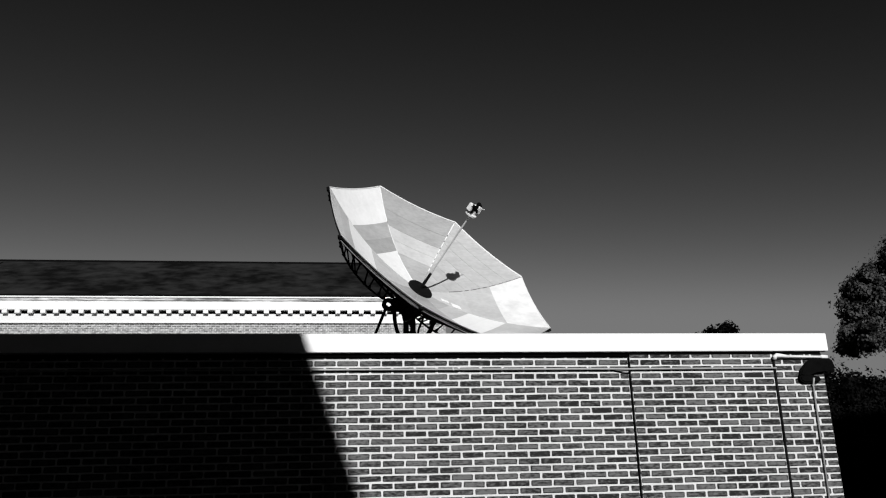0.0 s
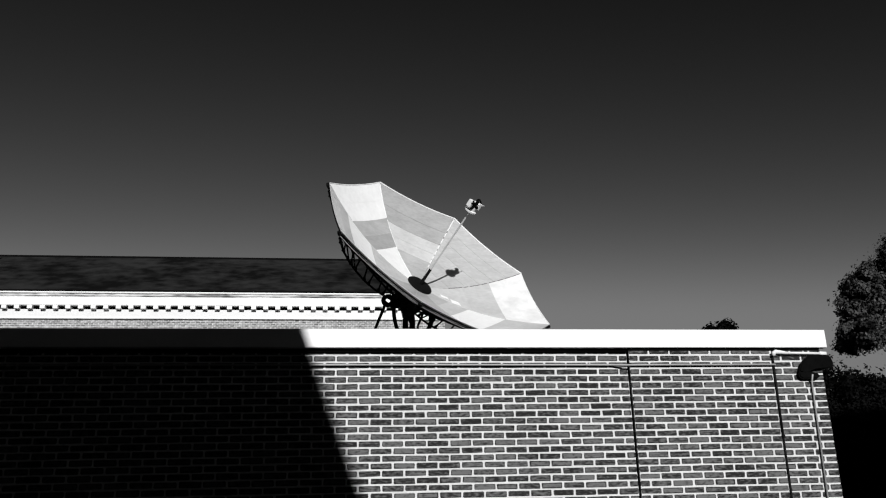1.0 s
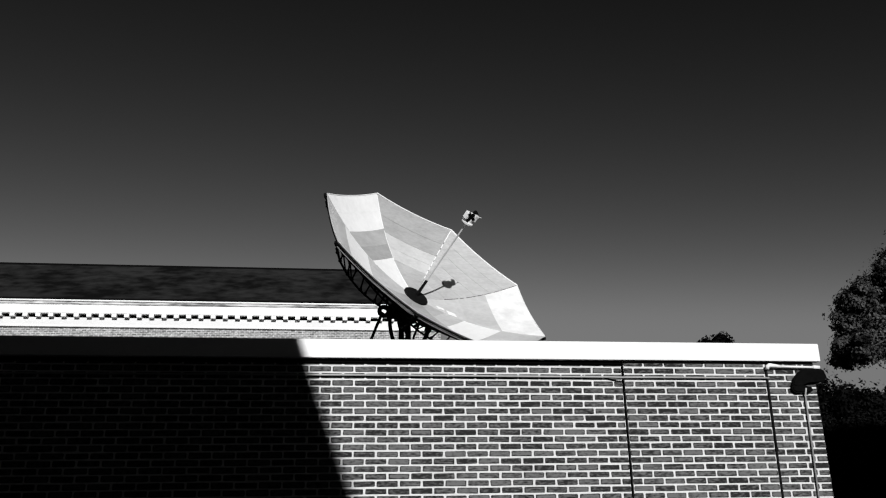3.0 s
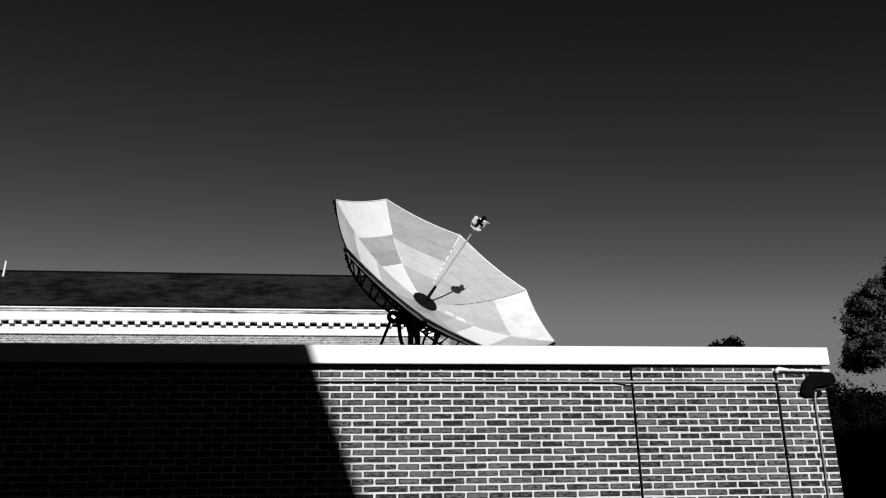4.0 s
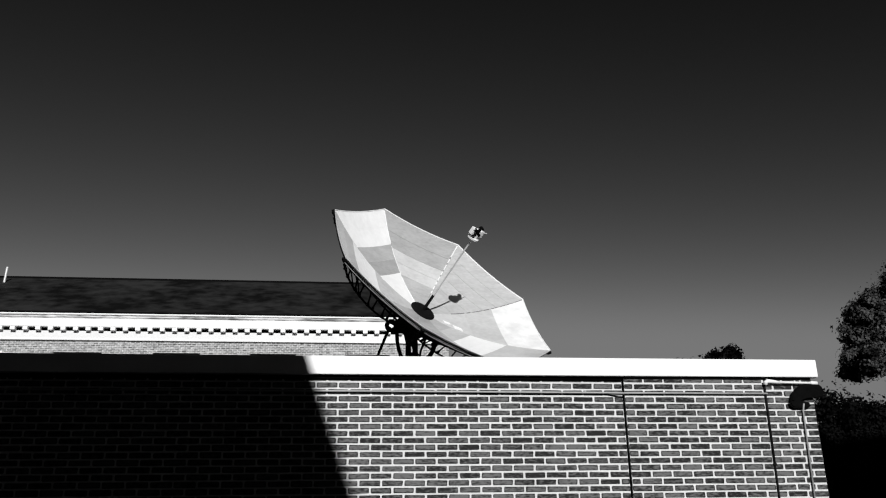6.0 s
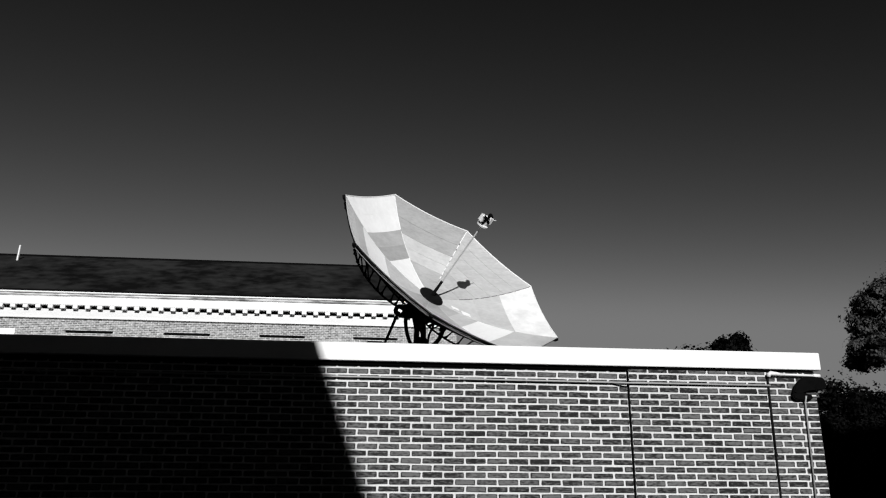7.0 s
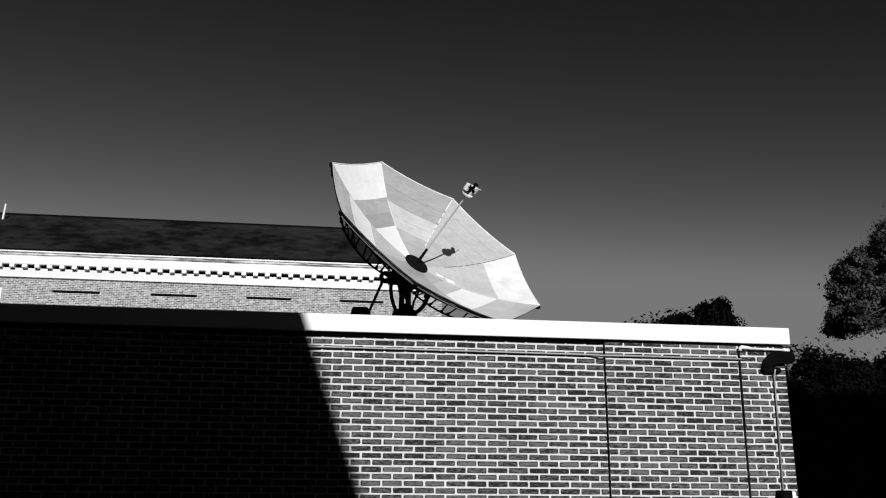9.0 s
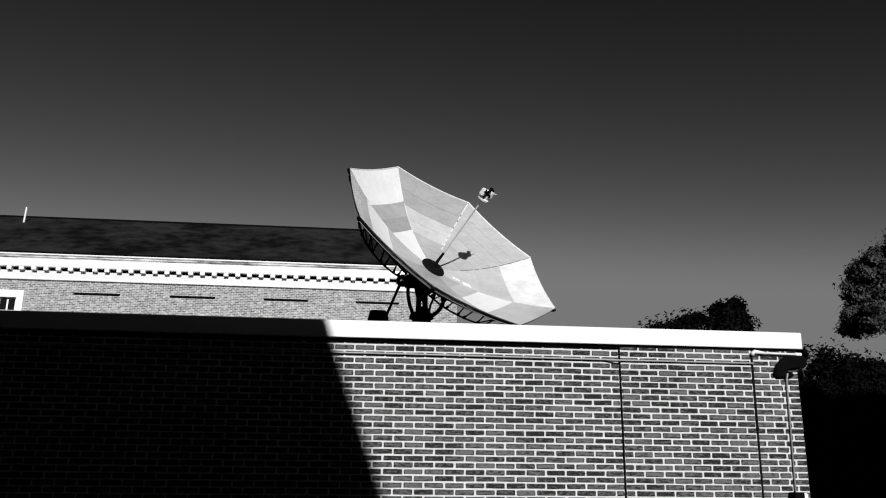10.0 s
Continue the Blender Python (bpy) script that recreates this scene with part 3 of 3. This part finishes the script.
for lo, hi in (((wx0, FACE - 0.05, 8.08), (wx1, FACE + 0.12, 8.33)), ((wx0, FACE - 0.05, 6.0), (wx0 + 0.22, FACE + 0.12, 8.08)), ((wx1 - 0.22, FACE - 0.05, 6.0), (wx1, FACE + 0.12, 8.08)), ((wx0 - 0.05, FACE - 0.10, 5.92), (wx1 + 0.05, FACE + 0.12, 6.0))):
    part("casing", box(lo, hi, 0.008), WHITE_PAINT, win)
inner0, inner1 = wx0 + 0.26, wx1 - 0.26
pane_w = (inner1 - inner0) / 4
for i in range(4):
    for j in range(5):
        z1 = 8.04 - 0.41 * j
        part("pane", box((inner0 + pane_w * i + 0.03, FACE + 0.085, z1 - 0.37), (inner0 + pane_w * (i + 1) - 0.03, FACE + 0.098, z1)), GLASS, win)


# ---- trees ----
GROUPS = {"low_tree": "low trees beside the building", "distant_tree": "distant trees"}


def tree(name, label, base, height, crown, clumps, leaves, leaf_size, mat, seed, trunk=0.22, category="tree", loose=1.0):
    """Trunk, limbs and a crown of leaf clumps. crown: centre and radii of the lobes it is gathered from."""
    rng = np.random.RandomState(seed)
    ob = tagged(empty(name, base), label, category, GROUPS.get(name, ""))
    base = Vector(base)
    lobes = [(Vector(c), Vector(r)) for c, r in crown]
    bm = bmesh.new()
    fork = Vector((base.x, base.y, base.z + height * 0.35))
    add_tube(bm, [base + Vector((0, 0, -0.1)), base + Vector((0.05, 0, height * 0.15)), fork], [trunk * 1.3, trunk, trunk * 0.8], 10)
    part("trunk", bm, BARK, ob, smooth=True)
    tips = []
    for c, r in lobes:
        for i in range(clumps):
            d = Vector(rng.normal(size=3)).normalized()
            q = 1.02 * rng.rand() ** 0.45
            tips.append((c + Vector((d.x * r.x, d.y * r.y, d.z * r.z)) * q, min(r) * (0.14 + 0.28 * rng.rand()) * loose))
    bm = bmesh.new()
    for i, (p, s) in enumerate(tips[::3]):
        mid = fork.lerp(p, 0.5) + Vector(rng.normal(size=3)) * 0.25 + Vector((0, 0, 0.2))
        add_tube(bm, [fork, mid, p], [trunk * 0.32, trunk * 0.16, 0.015], 5, False)
    part("limb", bm, BARK, ob)
    verts, faces = [], []
    each = leaves // len(tips)
    for p, s in tips:
        pts = rng.normal(size=(each, 3))
        # dense inside, thinning out into loose sprays
        reach = np.linalg.norm(pts, axis=1)[:, None]
        spray = np.where(rng.rand(each, 1) < 0.22, 0.95, 0.52)
        pts *= spray * s * np.minimum(1.0, 2.1 / reach) * np.array([1.2, 1.2, 0.9])
        # leaves lie roughly along the clump's outside, tilted up
        face = 0.7 * pts / s + np.array([0.0, 0.0, 0.4]) + 0.55 * rng.normal(size=(each, 3))
        a = np.cross(face, rng.normal(size=(each, 3)))
        a /= np.linalg.norm(a, axis=1)[:, None]
        b = np.cross(face, a)
        b /= np.linalg.norm(b, axis=1)[:, None]
        size = leaf_size * (0.6 + 0.8 * rng.rand(each, 1))
        c0 = np.array(p) + pts
        quad = np.stack([c0 - a * size, c0 - b * size * 0.55, c0 + a * size, c0 + b * size * 0.55], axis=1)
        start = len(verts)
        verts.extend(quad.reshape(-1, 3).tolist())
        faces.extend([(start + 4 * i, start + 4 * i + 1, start + 4 * i + 2, start + 4 * i + 3) for i in range(each)])
    me = bpy.data.meshes.new("crown")
    me.from_pydata(verts, [], faces)
    me.materials.append(mat)
    crown_ob = new("crown", me)
    crown_ob.parent, crown_ob.matrix_parent_inverse = ob, ob.matrix_world.inverted()
    return ob


tree("broadleaf_tree", "tall leafy broadleaf tree with a ragged crown", (22, 22, 0), 27,
     [((16.85, 22, 8.45), (0.70, 1.2, 0.60)), ((17.2, 22, 9.4), (0.65, 1.2, 0.85)), ((17.3, 22, 10.4), (0.55, 1.1, 0.50)), ((18.2, 22, 8.95), (1.1, 1.6, 1.05)), ((18.6, 22, 10.5), (1.0, 1.6, 1.0)),
      ((19.3, 22, 11.6), (0.9, 1.5, 0.9)), ((20.2, 22, 9.6), (1.6, 2.0, 1.8)), ((20.9, 22, 12.0), (1.5, 2.0, 1.6)), ((22.8, 22, 11.5), (2.4, 2.4, 3.0))], 40, 130000, 0.066, LEAF, 3, 0.3)
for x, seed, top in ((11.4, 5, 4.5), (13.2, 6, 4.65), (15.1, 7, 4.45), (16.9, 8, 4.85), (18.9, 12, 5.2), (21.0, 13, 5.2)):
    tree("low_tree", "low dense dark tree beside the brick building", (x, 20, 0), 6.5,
         [((x - 0.6, 20, top - 0.15), (1.2, 1.5, 2.2)), ((x + 0.6, 20.2, top + 0.1), (1.1, 1.4, 2.2)), ((x + 0.2, 20.4, 1.9), (1.9, 1.8, 1.9))], 60, 84000, 0.066, LEAF_SHADED, seed, loose=0.9)
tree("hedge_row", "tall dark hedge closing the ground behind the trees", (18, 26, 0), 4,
             [((6 + 3.2 * i, 26, 2.3), (2.3, 1.5, 2.4)) for i in range(9)], 26, 50000, 0.16, LEAF_SHADED, 21, 0.15, "hedge")
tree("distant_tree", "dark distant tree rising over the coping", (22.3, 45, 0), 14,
     [((22.0, 45, 13.0), (1.2, 1.5, 1.6)), ((21.6, 45, 10.6), (2.2, 2.2, 2.4))], 60, 40000, 0.13, LEAF_SHADED, 9, loose=0.9)
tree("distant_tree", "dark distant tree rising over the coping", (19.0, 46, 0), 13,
     [((19.9, 46, 11.6), (1.7, 1.8, 2.0)), ((17.9, 46, 10.9), (1.8, 1.8, 2.0))], 60, 40000, 0.13, LEAF_SHADED, 11, loose=0.9)


# ---- bricks ----
def brick_mesh(length, height, wear):
    """A brick's face with a dark-toned edge, standing out of the mortar."""
    hx, hz, k = length / 2, height / 2, 0.0070

    def outline(a, b, cut):
        return [(-a + cut, -b), (a - cut, -b), (a, -b + cut), (a, b - cut), (a - cut, b), (-a + cut, b), (-a, b - cut), (-a, -b + cut)]

    # uneven, chipped outline; the painted dark edge is wider on some sides than on others
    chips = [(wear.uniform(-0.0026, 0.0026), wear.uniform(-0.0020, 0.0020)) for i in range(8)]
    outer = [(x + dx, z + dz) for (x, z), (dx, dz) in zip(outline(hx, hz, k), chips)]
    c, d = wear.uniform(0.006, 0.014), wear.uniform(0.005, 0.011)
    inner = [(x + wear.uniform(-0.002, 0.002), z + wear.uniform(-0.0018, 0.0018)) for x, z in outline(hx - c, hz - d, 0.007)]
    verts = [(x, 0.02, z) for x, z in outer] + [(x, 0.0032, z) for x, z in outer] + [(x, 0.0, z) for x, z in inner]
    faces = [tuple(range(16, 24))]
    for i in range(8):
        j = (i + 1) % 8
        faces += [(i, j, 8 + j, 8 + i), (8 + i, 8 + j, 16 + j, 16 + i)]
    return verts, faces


rng, wear = random.Random(4), random.Random(8)
GAP_X, GAP_Z = 0.0165, 0.0148
shared, rest_v, rest_f = {}, [], []
single = 0
for row in range(-1, 46):
    z = ROW_A - row * COURSE
    cuts = [n + (0.5 if row % 2 else 0.0) for n in range(-62, 23)]
    spans_ = list(zip(cuts, cuts[1:]))
    if row % 2:
        spans_ = spans_[:-1] + [(21.5, 22.18), (22.18, 22.46), (22.46, 23.0)]
    else:
        spans_ += [(22.0, 23.0)]
    for a, b in spans_:
        x0, x1 = (a - JOINT_N) * BRICK_L + GAP_X / 2, (b - JOINT_N) * BRICK_L - GAP_X / 2
        if b == 23.0:
            x1 = WALL_R + 0.026
        pieces = [(x0, x1)]
        if x0 < 0.0205 and x1 > -0.0068:
            pieces = [(x0, -0.0068), (0.0205, x1)]
        for p0, p1 in pieces:
            if p1 - p0 < 0.012:
                continue
            hgt = COURSE - GAP_Z + rng.uniform(-0.002, 0.002)
            cx, cz = (p0 + p1) / 2 + rng.uniform(-0.0015, 0.0015), z + rng.uniform(-0.001, 0.001)
            proud = rng.uniform(-0.0012, 0.0012)
            if p0 > 0.0:
                shrink = 1 - PROUD / 8.4
                p0, p1 = -2.88 + (p0 + 2.88) * shrink, min(WALL_R, -2.88 + (p1 + 2.88) * shrink)
                cx, cz, proud = (p0 + p1) / 2, 1.62 + (cz - 1.62) * shrink, proud - PROUD
            near = -2.95 < cx < 0.75 and 2.02 < z < 3.26 and single < 300 and len(pieces) == 1
            if near:
                key = (round(p1 - p0, 3), wear.randrange(9))
                if key not in shared:
                    me = bpy.data.meshes.new("brick")
                    vs, fs = brick_mesh(p1 - p0, COURSE - GAP_Z, wear)
                    me.from_pydata(vs, [], fs)
                    me.materials.append(BRICK_PIECE)
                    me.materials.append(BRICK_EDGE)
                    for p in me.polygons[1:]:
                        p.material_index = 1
                    shared[key] = me
                ob = new("brick", shared[key])
                ob.parent = wall_front
                ob.location = (cx, proud, cz)
                ob.rotation_euler = (0, rng.uniform(-0.006, 0.006), 0)
                single += 1
            else:
                vs, fs = brick_mesh(p1 - p0, hgt, wear)
                s = len(rest_v)
                rest_v += [(x + cx, y + proud, zz + cz) for x, y, zz in vs]
                rest_f += [tuple(i + s for i in f) for f in fs]
me = bpy.data.meshes.new("brickwork")
me.from_pydata(rest_v, [], rest_f)
me.materials.append(BRICK)
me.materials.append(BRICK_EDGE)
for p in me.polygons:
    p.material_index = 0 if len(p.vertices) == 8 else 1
brickwork = new("brickwork", me)
brickwork.parent = wall_front
tagged(brickwork, "rest of the dark bricks in running bond", kind="stuff")
